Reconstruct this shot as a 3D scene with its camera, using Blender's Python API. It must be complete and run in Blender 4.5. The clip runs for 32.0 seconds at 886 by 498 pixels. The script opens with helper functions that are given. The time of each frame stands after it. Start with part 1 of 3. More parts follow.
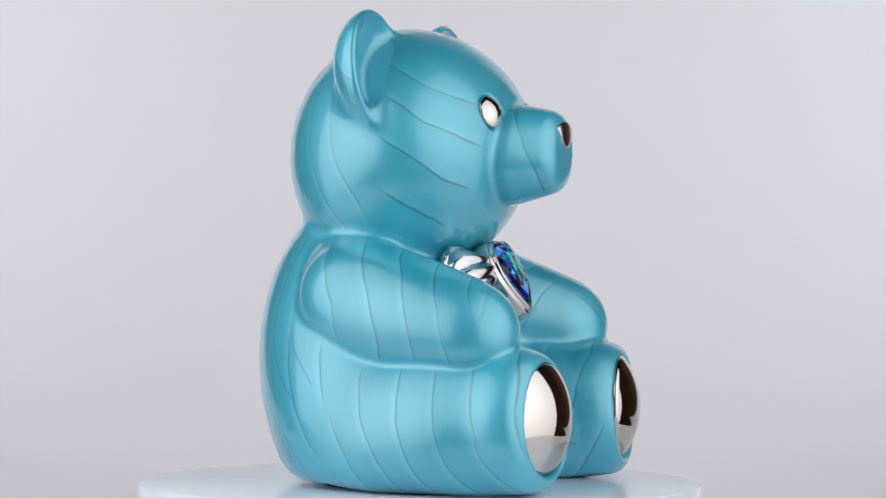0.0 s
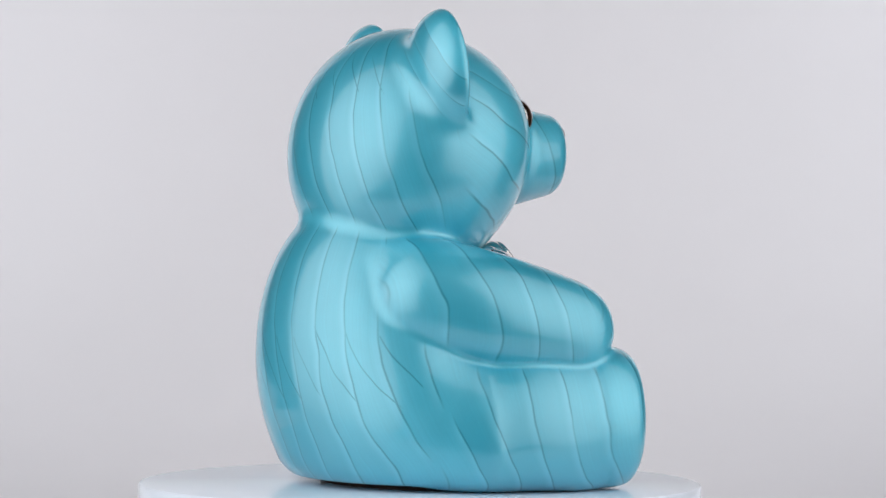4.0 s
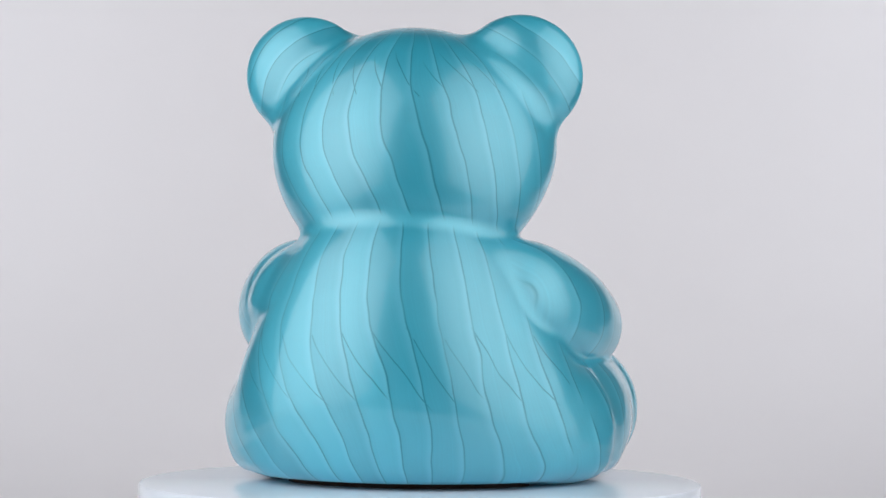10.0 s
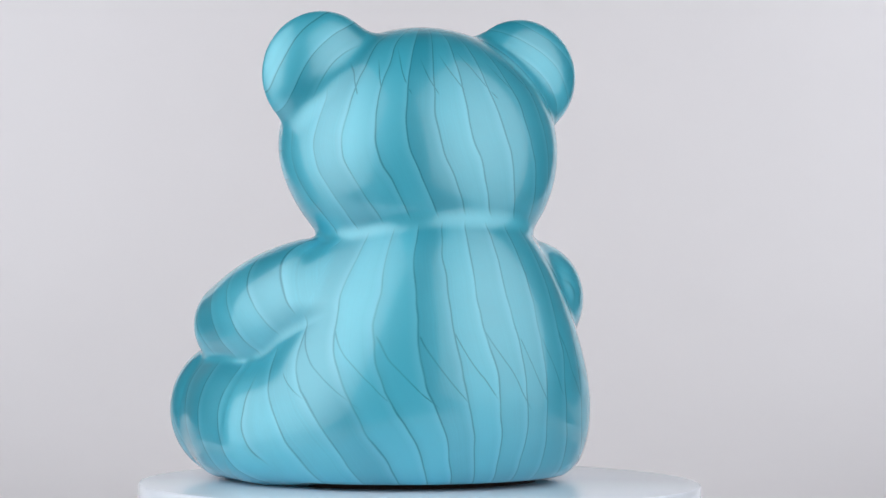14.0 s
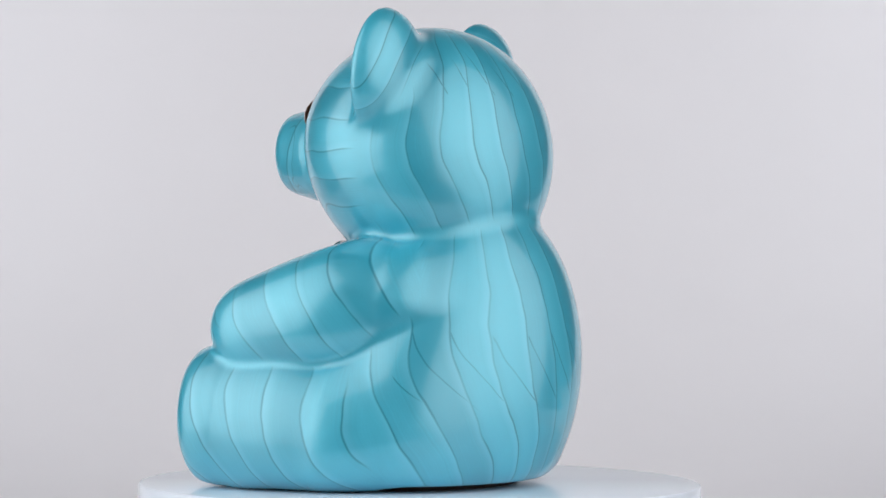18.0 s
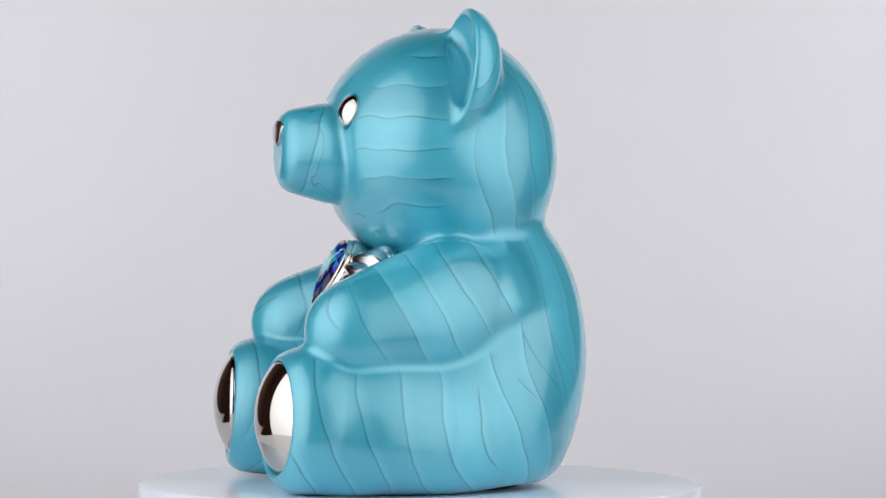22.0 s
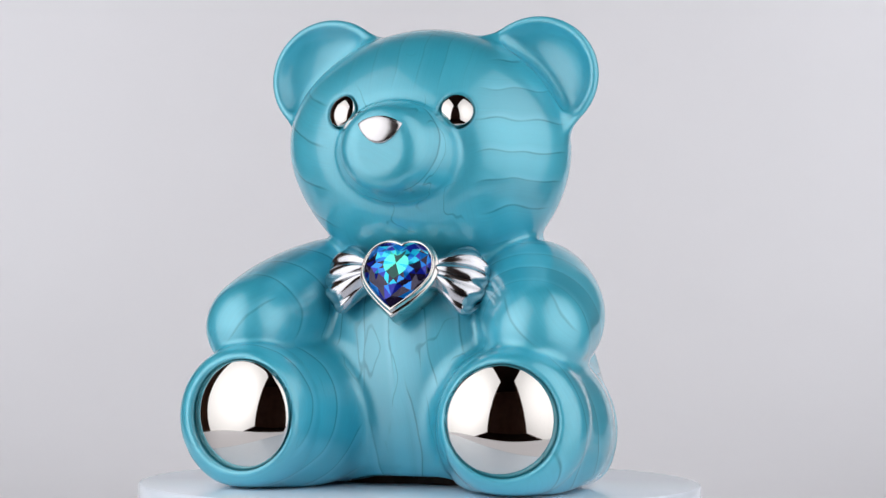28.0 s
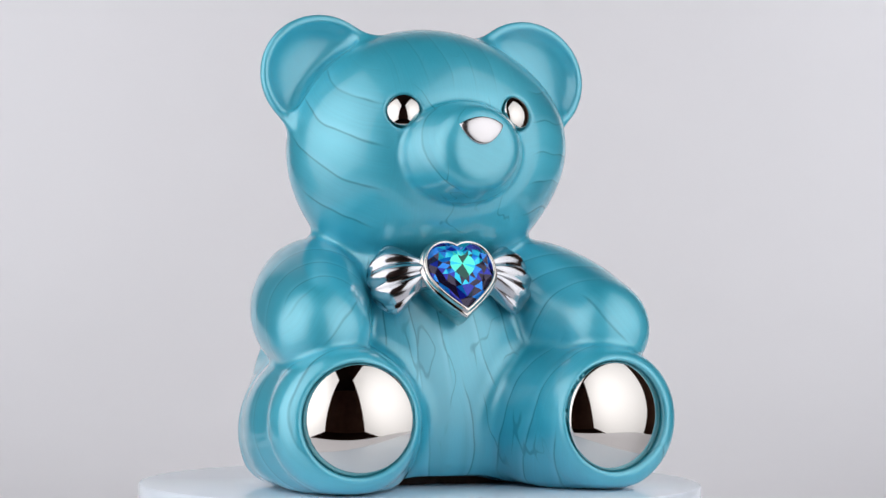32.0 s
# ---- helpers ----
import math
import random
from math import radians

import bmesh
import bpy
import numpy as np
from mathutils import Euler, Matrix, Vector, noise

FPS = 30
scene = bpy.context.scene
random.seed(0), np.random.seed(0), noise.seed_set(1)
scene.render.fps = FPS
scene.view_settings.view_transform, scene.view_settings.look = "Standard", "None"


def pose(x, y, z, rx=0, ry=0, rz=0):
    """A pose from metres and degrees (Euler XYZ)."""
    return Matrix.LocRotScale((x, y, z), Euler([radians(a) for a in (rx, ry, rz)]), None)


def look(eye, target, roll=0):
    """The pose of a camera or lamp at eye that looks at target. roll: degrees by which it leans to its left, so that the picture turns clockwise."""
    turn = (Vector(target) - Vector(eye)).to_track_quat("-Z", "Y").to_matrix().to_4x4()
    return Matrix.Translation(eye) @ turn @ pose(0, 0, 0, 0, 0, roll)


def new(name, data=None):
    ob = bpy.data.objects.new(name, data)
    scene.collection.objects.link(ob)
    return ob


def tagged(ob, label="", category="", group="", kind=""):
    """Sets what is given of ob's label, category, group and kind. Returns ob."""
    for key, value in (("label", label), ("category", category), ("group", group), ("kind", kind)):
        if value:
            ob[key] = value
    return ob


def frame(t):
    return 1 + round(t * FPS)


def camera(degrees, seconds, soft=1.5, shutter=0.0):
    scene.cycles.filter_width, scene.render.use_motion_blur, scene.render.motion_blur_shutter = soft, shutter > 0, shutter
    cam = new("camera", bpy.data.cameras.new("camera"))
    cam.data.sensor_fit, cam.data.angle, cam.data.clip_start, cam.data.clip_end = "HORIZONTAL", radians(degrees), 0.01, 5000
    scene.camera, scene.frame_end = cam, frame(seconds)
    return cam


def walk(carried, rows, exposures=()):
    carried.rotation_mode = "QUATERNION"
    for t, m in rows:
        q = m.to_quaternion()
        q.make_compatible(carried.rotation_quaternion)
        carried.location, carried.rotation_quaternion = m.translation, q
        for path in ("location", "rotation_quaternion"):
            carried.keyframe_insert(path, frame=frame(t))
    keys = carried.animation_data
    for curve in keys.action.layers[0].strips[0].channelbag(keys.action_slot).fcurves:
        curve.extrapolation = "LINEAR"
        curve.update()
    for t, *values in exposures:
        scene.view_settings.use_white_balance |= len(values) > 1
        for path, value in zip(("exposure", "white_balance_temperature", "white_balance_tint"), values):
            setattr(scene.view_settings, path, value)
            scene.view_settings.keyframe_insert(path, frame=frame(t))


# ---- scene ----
# The camera stands still before a slowly turning display disc.
cam = camera(17.164, 32.0)
EYE = Vector((0.0, -1.3625, 0.1075))
AIM = Vector((1.3625 * math.tan(radians(0.446)), 0.0, 0.10794))
walk(cam, [(0.0, look(EYE, AIM, 0.349)), (32.0, look(EYE, AIM, 0.349))], exposures=[(0.0, 0.0), (32.0, 0.0)])

AXIS_X = 0.0006          # the disc's axis
TURN = 9.685             # degrees a second
FRONT = 29.926            # when the bear faces the camera
SHIFT = 0.00316          # the bear sits a little off the axis


def turned(t):
    return pose(AXIS_X, 0, 0, 0, 0, TURN * (t - FRONT))


# ---- light: two tall diffusion panels beside the set, two unseen lamps added for the backdrop ----
world = bpy.data.worlds.new("studio")
scene.world = world
world.use_nodes = True
world.node_tree.nodes["Background"].inputs["Color"].default_value = (0.02, 0.02, 0.022, 1)
world.node_tree.nodes["Background"].inputs["Strength"].default_value = 0.3


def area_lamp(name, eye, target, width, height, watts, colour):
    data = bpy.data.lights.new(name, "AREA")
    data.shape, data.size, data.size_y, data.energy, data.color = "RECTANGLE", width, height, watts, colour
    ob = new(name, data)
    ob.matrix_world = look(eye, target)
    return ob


# Unseen fill on each side, added to brighten the backdrop evenly.
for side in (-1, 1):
    area_lamp("backdrop_fill", (0.75 * side, 0.41, 0.50), (0.55 * side, 0.95, 0.32), 0.6, 0.25, 3.65, (0.95, 0.965, 0.99))


# ---- materials ----
def material(name):
    m = bpy.data.materials.new(name)
    m.use_nodes = True
    t = m.node_tree
    return m, t, t.nodes["Principled BSDF"]


def calc(t, op, a, b=None, c=None, clamp=False):
    n = t.nodes.new("ShaderNodeMath")
    n.operation, n.use_clamp = op, clamp
    for i, v in enumerate((a, b, c)):
        if v is None:
            continue
        if isinstance(v, (int, float)):
            n.inputs[i].default_value = v
        else:
            t.links.new(v, n.inputs[i])
    return n.outputs[0]


def span(t, value, lo, hi, to_lo=0.0, to_hi=1.0, smooth=True):
    n = t.nodes.new("ShaderNodeMapRange")
    n.interpolation_type = "SMOOTHSTEP" if smooth else "LINEAR"
    t.links.new(value, n.inputs["Value"])
    for k, v in (("From Min", lo), ("From Max", hi), ("To Min", to_lo), ("To Max", to_hi)):
        n.inputs[k].default_value = v
    return n.outputs["Result"]


def blend(t, fac, a, b):
    n = t.nodes.new("ShaderNodeMix")
    n.data_type = "RGBA"
    for sock, v in ((n.inputs["Factor"], fac), (n.inputs["A"], a), (n.inputs["B"], b)):
        if isinstance(v, (int, float)):
            sock.default_value = v
        elif isinstance(v, tuple):
            sock.default_value = (*v, 1)
        else:
            t.links.new(v, sock)
    return n.outputs["Result"]


def noise_of(t, scale, detail=3.0, rough=0.5, vector=None, dims="3D", w=None):
    n = t.nodes.new("ShaderNodeTexNoise")
    n.noise_dimensions = dims
    n.inputs["Scale"].default_value, n.inputs["Detail"].default_value, n.inputs["Roughness"].default_value = scale, detail, rough
    if vector is not None:
        t.links.new(vector, n.inputs["Vector"])
    if w is not None:
        t.links.new(w, n.inputs["W"])
    return n.outputs["Fac"]


def bumped(t, bsdf, height, strength, distance):
    n = t.nodes.new("ShaderNodeBump")
    n.inputs["Strength"].default_value, n.inputs["Distance"].default_value = strength, distance
    t.links.new(height, n.inputs["Height"])
    t.links.new(n.outputs["Normal"], bsdf.inputs["Normal"])


def pearl_enamel():
    """Teal pearl enamel, brushed on in overlapping strokes with thin dark seams, under a clear glossy coat."""
    m, t, b = material("teal_pearl_enamel")
    here = t.nodes.new("ShaderNodeTexCoord").outputs["Object"]

    def given(name):
        n = t.nodes.new("ShaderNodeAttribute")
        n.attribute_name = name
        return n.outputs["Fac"]

    slow = noise_of(t, 15.0, 1.0, 0.4, here)
    quick = noise_of(t, 55.0, 1.0, 0.4, here)
    sway = calc(t, "ADD", calc(t, "MULTIPLY_ADD", slow, 1.2, -0.6), calc(t, "MULTIPLY_ADD", quick, 0.22, -0.11))
    inside = given("inside")
    weight = span(t, noise_of(t, 26.0, 2.0, 0.5, here), 0.34, 0.56, 0.5, 1.0)

    def seams(u, thin):
        way = calc(t, "ADD", u, sway)
        part_of = calc(t, "FRACT", way)
        near = calc(t, "MINIMUM", part_of, calc(t, "SUBTRACT", 1.0, part_of))
        return way, part_of, span(t, near, 0.004, thin, 1.0, 0.0)

    way, part_of, line = seams(given("stroke"), 0.046)
    _, _, fork = seams(given("fork"), 0.042)
    line = calc(t, "MAXIMUM", line, calc(t, "MULTIPLY", fork, given("forked")))
    line = calc(t, "MULTIPLY", calc(t, "MULTIPLY", line, weight), inside)
    # hairline veins where the lacquer pooled
    tall = t.nodes.new("ShaderNodeMapping")
    tall.inputs["Scale"].default_value = (1.0, 1.0, 0.32)
    t.links.new(here, tall.inputs["Vector"])
    vein = noise_of(t, 70.0, 1.5, 0.5, tall.outputs["Vector"])
    vein = span(t, calc(t, "ABSOLUTE", calc(t, "SUBTRACT", vein, 0.5)), 0.002, 0.014, 1.0, 0.0)
    vein = calc(t, "MULTIPLY", vein, span(t, noise_of(t, 33.0, 1.0, 0.5, here), 0.47, 0.58, 0.0, 0.85))
    apart = t.nodes.new("ShaderNodeSeparateXYZ")
    t.links.new(here, apart.inputs[0])
    vein = calc(t, "MULTIPLY", vein, span(t, calc(t, "ABSOLUTE", apart.outputs["X"]), 0.038, 0.030))
    line = calc(t, "MAXIMUM", line, calc(t, "MULTIPLY", vein, span(t, apart.outputs["Y"], -0.028, -0.036)))
    after = calc(t, "MULTIPLY", span(t, part_of, 0.0, 0.30, 1.0, 0.0), inside)
    before = calc(t, "MULTIPLY", span(t, part_of, 0.72, 1.0, 0.0, 1.0), inside)
    streak = noise_of(t, 17.0, 3.0, 0.65, dims="1D", w=way)
    each = t.nodes.new("ShaderNodeTexWhiteNoise")
    each.noise_dimensions = "1D"
    t.links.new(calc(t, "FLOOR", way), each.inputs["W"])
    cloud = noise_of(t, 18.0, 3.0, 0.55, here)
    tone = calc(t, "ADD", calc(t, "MULTIPLY", streak, 0.22), calc(t, "MULTIPLY", cloud, 0.62))
    tone = calc(t, "ADD", tone, calc(t, "MULTIPLY_ADD", calc(t, "MULTIPLY", calc(t, "SUBTRACT", each.outputs["Value"], 0.5), inside), 0.38, 0.16))
    grain = noise_of(t, 900.0, 2.0, 0.6, here)
    tone = calc(t, "ADD", tone, calc(t, "MULTIPLY_ADD", grain, 0.05, -0.025))
    colour = blend(t, span(t, tone, 0.36, 0.78), PEARL_DEEP, PEARL_LIGHT)
    colour = blend(t, calc(t, "MULTIPLY", before, 0.36), colour, PEARL_DEEP)
    colour = blend(t, calc(t, "MULTIPLY", after, 0.32), colour, PEARL_PALE)
    colour = blend(t, calc(t, "MULTIPLY", line, 0.76), colour, PEARL_SEAM)
    t.links.new(colour, b.inputs["Base Color"])
    b.inputs["Metallic"].default_value = 0.12
    b.inputs["Specular Tint"].default_value = (0.76, 1.0, 1.0, 1)
    b.inputs["IOR"].default_value = 2.25
    t.links.new(span(t, line, 0.0, 1.0, 0.5, 0.3), b.inputs["Specular IOR Level"])
    t.links.new(span(t, tone, 0.3, 0.7, 0.37, 0.44), b.inputs["Roughness"])
    b.inputs["Coat Weight"].default_value = 1.0
    b.inputs["Coat Roughness"].default_value = 0.055
    b.inputs["Coat IOR"].default_value = 1.45
    bumped(t, b, noise_of(t, 30.0, 2.0, 0.45, here), 0.22, 0.0006)
    t.links.new(b.inputs["Normal"].links[0].from_socket, b.inputs["Coat Normal"])
    return m


PEARL_DEEP = (0.018, 0.358, 0.508)
PEARL_LIGHT = (0.040, 0.475, 0.650)
PEARL_PALE = (0.170, 0.625, 0.800)
PEARL_SEAM = (0.003, 0.175, 0.255)


def metal(name, colour, rough, wear=0.02, scale=60.0):
    m, t, b = material(name)
    n = noise_of(t, scale, 4.0, 0.6, t.nodes.new("ShaderNodeTexCoord").outputs["Object"])
    t.links.new(span(t, n, 0.35, 0.75, rough, rough + wear), b.inputs["Roughness"])
    b.inputs["Base Color"].default_value = (*colour, 1)
    b.inputs["Metallic"].default_value = 1.0
    return m


def plain(name, colour, rough, vary=0.06, scale=8.0, bump=0.0, coat=0.0):
    m, t, b = material(name)
    here = t.nodes.new("ShaderNodeTexCoord").outputs["Object"]
    n = noise_of(t, scale, 5.0, 0.6, here)
    dark = tuple(c * (1 - vary) for c in colour)
    t.links.new(blend(t, span(t, n, 0.3, 0.7), dark, colour), b.inputs["Base Color"])
    b.inputs["Roughness"].default_value = rough
    b.inputs["Coat Weight"].default_value = coat
    if bump:
        bumped(t, b, noise_of(t, scale * 40, 3.0, 0.6, here), bump, 0.0004)
    return m


ENAMEL = pearl_enamel()
NICKEL = metal("polished_nickel", (0.62, 0.60, 0.58), 0.03)
SILVER = metal("satin_silver", (0.56, 0.57, 0.61), 0.13, 0.06)
NOSE_METAL = metal("brushed_silver", (0.55, 0.54, 0.56), 0.20, 0.07)
GAP = plain("dark_gap", (0.02, 0.018, 0.016), 0.7)
FELT = plain("brown_felt", (0.030, 0.014, 0.009), 0.95, 0.3, 60.0)
DISC = plain("white_acrylic", (0.79, 0.87, 0.97), 0.22, 0.02, 12.0, coat=0.3)
PAPER = plain("grey_paper", (0.80, 0.79, 0.825), 0.9, 0.03, 3.0, 0.05)
CURTAIN = plain("brown_curtain", (0.46, 0.25, 0.17), 0.9, 0.2, 3.0)
BLACKOUT = plain("black_cloth", (0.090, 0.040, 0.026), 0.9, 0.3, 4.0)


def glowing_cloth(name, base, spot):
    """Diffusion cloth lit from behind: brightest before its lamp, falling off to the edges."""
    m, t, b = material(name)
    b.inputs["Base Color"].default_value = (0.7, 0.7, 0.7, 1)
    b.inputs["Roughness"].default_value = 0.9
    n = t.nodes.new("ShaderNodeVectorMath")
    n.operation = "DISTANCE"
    t.links.new(t.nodes.new("ShaderNodeTexCoord").outputs["Object"], n.inputs[0])
    n.inputs[1].default_value = (0.0, -0.18, 0.0)
    b.inputs["Emission Color"].default_value = (1.0, 0.985, 0.985, 1)
    t.links.new(span(t, n.outputs["Value"], 0.0, 0.75, base + spot, base), b.inputs["Emission Strength"])
    return m


KEY_CLOTH = glowing_cloth("key_diffusion_cloth", 0.92, 0.95)
FILL_CLOTH = glowing_cloth("fill_diffusion_cloth", 0.72, 0.68)


def crystal_side(name, colour, shine=0.45):
    m, t, b = material(name)
    b.inputs["Base Color"].default_value = (*colour, 1)
    b.inputs["Metallic"].default_value = shine
    b.inputs["Roughness"].default_value = 0.10
    b.inputs["Coat Weight"].default_value = 0.25
    b.inputs["Coat Roughness"].default_value = 0.02
    return m


# the stone's flashes as fixed tints: green, cyan, azure, royal blue, violet dusk, dark green
FLASH_TINTS = [crystal_side("coated_flash_facet", c) for c in (
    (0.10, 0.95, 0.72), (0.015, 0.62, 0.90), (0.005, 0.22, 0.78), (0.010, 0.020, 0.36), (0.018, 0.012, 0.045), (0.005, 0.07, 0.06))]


# ---- building helpers ----
def mesh_object(name, verts, faces, mats, smooth=True, parent=None, label=""):
    me = bpy.data.meshes.new(name)
    me.from_pydata([tuple(v) for v in verts], [], [tuple(f) for f in faces])
    for m in mats:
        me.materials.append(m)
    if smooth:
        me.shade_smooth()
    ob = new(name, me)
    ob.parent = parent
    if label:
        ob["label"] = label
    return ob


def part(name, bm, mat, parent, label="", smooth=True):
    me = bpy.data.meshes.new(name)
    bmesh.ops.recalc_face_normals(bm, faces=bm.faces[:])
    bm.to_mesh(me)
    bm.free()
    for m in (mat if isinstance(mat, (list, tuple)) else [mat]):
        me.materials.append(m)
    if smooth:
        me.shade_smooth()
    ob = new(name, me)
    ob.parent = parent
    if label:
        ob["label"] = label
    return ob


def spun(profile, steps=96, squash=1.0):
    """A bmesh turned about z from (radius, height) pairs; a radius of 0 closes it."""
    bm = bmesh.new()
    rings = []
    for r, z in profile:
        if r <= 0:
            rings.append([bm.verts.new((0, 0, z))])
        else:
            rings.append([bm.verts.new((r * math.cos(a), r * squash * math.sin(a), z))
                          for a in (2 * math.pi * i / steps for i in range(steps))])
    for a, b in zip(rings, rings[1:]):
        for i in range(steps):
            j = (i + 1) % steps
            if len(a) == 1 and len(b) == 1:
                continue
            if len(a) == 1:
                bm.faces.new((a[0], b[i], b[j]))
            elif len(b) == 1:
                bm.faces.new((a[i], a[j], b[0]))
            else:
                bm.faces.new((a[i], a[j], b[j], b[i]))
    return bm


# ---- the studio round the disc ----
def backdrop():
    """A sheet of paper that lies under the disc, with a rounded front edge, and runs up behind it in a wide bend."""
    prof = [(0.95, 1.40), (0.95, 0.49)]
    for i in range(1, 33):
        a = radians(90 * i / 32)
        prof.append((0.95 - 0.55 * (1 - math.cos(a)), 0.49 - 0.55 * math.sin(a)))
    prof += [(0.27, -0.06), (0.265, -0.06)] + [(-0.26 * math.sin(radians(5.6 * i)), -0.06) for i in range(17)]
    verts, faces = [], []
    for y, z in prof:
        w = 0.60 if y >= 0.27 else 0.37 * max(0.0, 1 - (min(y, 0.0) / 0.2605) ** 2) ** 0.4      # the front edge is rounded
        verts += [(-w, y, z), (w, y, z)]
    n = len(prof)
    for i in range(n - 1):
        faces.append((2 * i, 2 * i + 1, 2 * i + 3, 2 * i + 2))
    ob = mesh_object("backdrop", verts, faces, [PAPER])
    mod = ob.modifiers.new("thickness", "SOLIDIFY")
    mod.thickness, mod.offset = 0.002, 0.0
    return tagged(ob, "seamless pale lavender-grey paper sheet under and behind the disc", "backdrop", kind="structure")


def box(name, lo, hi, mat, label, category):
    bm = bmesh.new()
    bmesh.ops.create_cube(bm, size=1.0)
    for v in bm.verts:
        v.co = Vector([(a + b) / 2 + c * (b - a) for a, b, c in zip(lo, hi, v.co)])
    ob = part(name, bm, mat, None, "", False)
    return tagged(ob, label, category, kind="structure")


backdrop()
box("floor", (-2.6, -2.9, -0.96), (2.6, 1.6, -0.9), BLACKOUT, "dark studio floor covered in black cloth", "floor")
box("ceiling", (-2.6, -2.9, 2.2), (2.6, 1.6, 2.26), BLACKOUT, "dark unlit studio ceiling above the set", "ceiling")
box("wall_south", (-2.6, -2.96, -0.9), (2.6, -2.9, 2.2), CURTAIN, "brown curtained studio wall behind the camera", "wall")
box("wall_north", (-2.6, 1.6, -0.9), (2.6, 1.66, 2.2), CURTAIN, "brown curtained studio wall behind the paper backdrop", "wall")
box("wall_west", (-2.66, -2.9, -0.9), (-2.6, 1.6, 2.2), CURTAIN, "brown curtained studio side wall beyond the lamps", "wall")
box("wall_east", (2.6, -2.9, -0.9), (2.66, 1.6, 2.2), CURTAIN, "brown curtained studio side wall beyond the lamps", "wall")


def table():
    """The dark bench under the paper."""
    ob = new("table")
    tagged(ob, "dark bench under the pale paper sheet", "table")
    bm = bmesh.new()
    bmesh.ops.create_cube(bm, size=1.0)
    for v in bm.verts:
        v.co = Vector((v.co.x * 0.56, 0.125 + v.co.y * 0.55, -0.0785 + v.co.z * 0.03))
    part("tabletop", bm, BLACKOUT, ob, smooth=False)
    for x in (-0.24, 0.24):
        for y in (-0.11, 0.35):
            bm = bmesh.new()
            bmesh.ops.create_cube(bm, size=1.0)
            for v in bm.verts:
                v.co = Vector((x + v.co.x * 0.05, y + v.co.y * 0.05, -0.4965 + v.co.z * 0.806))
            part("leg", bm, BLACKOUT, ob, smooth=False)
    return ob


table()


def softbox(at, target, wide, tall, cloth):
    """A lit panel: cloth in front, a black shell behind it, a lip round the cloth and a stand."""
    ob = new("softbox")
    tagged(ob, "tall black softbox with a lit white diffusion cloth", "studio lamp", group="softboxes")
    m = look(at, target)
    ob.matrix_basis = m
    w, h = wide / 2, tall / 2
    mesh_object("diffuser", [(-w, -h, 0), (w, -h, 0), (w, h, 0), (-w, h, 0)], [(0, 3, 2, 1)], [cloth], False, ob, "glowing white diffusion cloth")
    k = 0.25
    back = [(-w, -h, 0.004), (w, -h, 0.004), (w, h, 0.004), (-w, h, 0.004), (-w * k, -h * k, 0.22), (w * k, -h * k, 0.22), (w * k, h * k, 0.22), (-w * k, h * k, 0.22)]
    mesh_object("shell", back, [(0, 1, 5, 4), (1, 2, 6, 5), (2, 3, 7, 6), (3, 0, 4, 7), (4, 5, 6, 7), (3, 2, 1, 0)], [BLACKOUT], False, ob)
    for x0, x1, y0, y1 in ((-w - 0.012, -w, -h - 0.012, h + 0.012), (w, w + 0.012, -h - 0.012, h + 0.012), (-w, w, h, h + 0.012), (-w, w, -h - 0.012, -h)):
        bm = bmesh.new()
        bmesh.ops.create_cube(bm, size=1.0)
        for v in bm.verts:
            v.co = Vector(((x0 + x1) / 2 + v.co.x * (x1 - x0), (y0 + y1) / 2 + v.co.y * (y1 - y0), v.co.z * 0.016))
        part("lip", bm, BLACKOUT, ob, smooth=False)
    foot = m.inverted() @ Vector((m.translation.x * 1.25, m.translation.y, -0.9))
    top = Vector((0, 0, 0.2))
    way = top - foot
    bm = bmesh.new()
    bmesh.ops.create_cone(bm, cap_ends=True, segments=16, radius1=0.016, radius2=0.012, depth=way.length,
                          matrix=Matrix.Translation((top + foot) / 2) @ way.to_track_quat("Z", "Y").to_matrix().to_4x4())
    part("pole", bm, BLACKOUT, ob)
    return ob


softbox((0.40, -0.440, 0.43), (-0.563, -0.172, 0.24), 1.09, 1.40, FILL_CLOTH)
softbox((-0.472, -0.434, 0.43), (0.518, -0.296, 0.24), 1.04, 1.40, KEY_CLOTH)


def turntable():
    ob = new("turntable")
    tagged(ob, "round glossy white turning display disc under the bear", "turntable")
    part("disc", spun([(0.0, -0.016), (0.1285, -0.016), (0.13, -0.0145), (0.13, -0.0012), (0.1296, -0.0003), (0.1288, 0.0), (0.0, 0.0)], 160), DISC, ob)
    part("drive_ring", spun([(0.0, -0.059), (0.095, -0.059), (0.095, -0.0165), (0.0, -0.0165)], 96), GAP, ob)
    return ob


# ---- the bear: a smooth blended form, all sizes in millimetres ----
BELLY = (12.2, 32.4, 81.5, 49.4, 62.0)               # y, z and radii
CHEST = (22.6, 68.0, 60.5, 52.0, 67.7)
HEAD = (10.0, 150.2, 62.5, 51.2, 58.9)
BROW = (-3.0, 157.2, 63.5, 44.8, 45.2)
MUZZLE = ((-41.2, 151.6, 31.5, 24.5), (-68.6, 152.7, 17.1, 17.7))   # y, z and radii at the root and at the tip
EAR = (50.7, 3.7, 187.9, 29.3, 18.4, 28.2, 1.5, 6.2)  # place, radii, turn, lean
ARM = ((50.5, 13.0, 86.0, 27.5), (67.6, -46.8, 71.8, 22.2), 3.0, 2.6, 1.2)   # root and hand with radii, outward bow, swell, sag
ARM_BACK = 12.0                                     # the left arm's root lies this much further forward, and a little lower
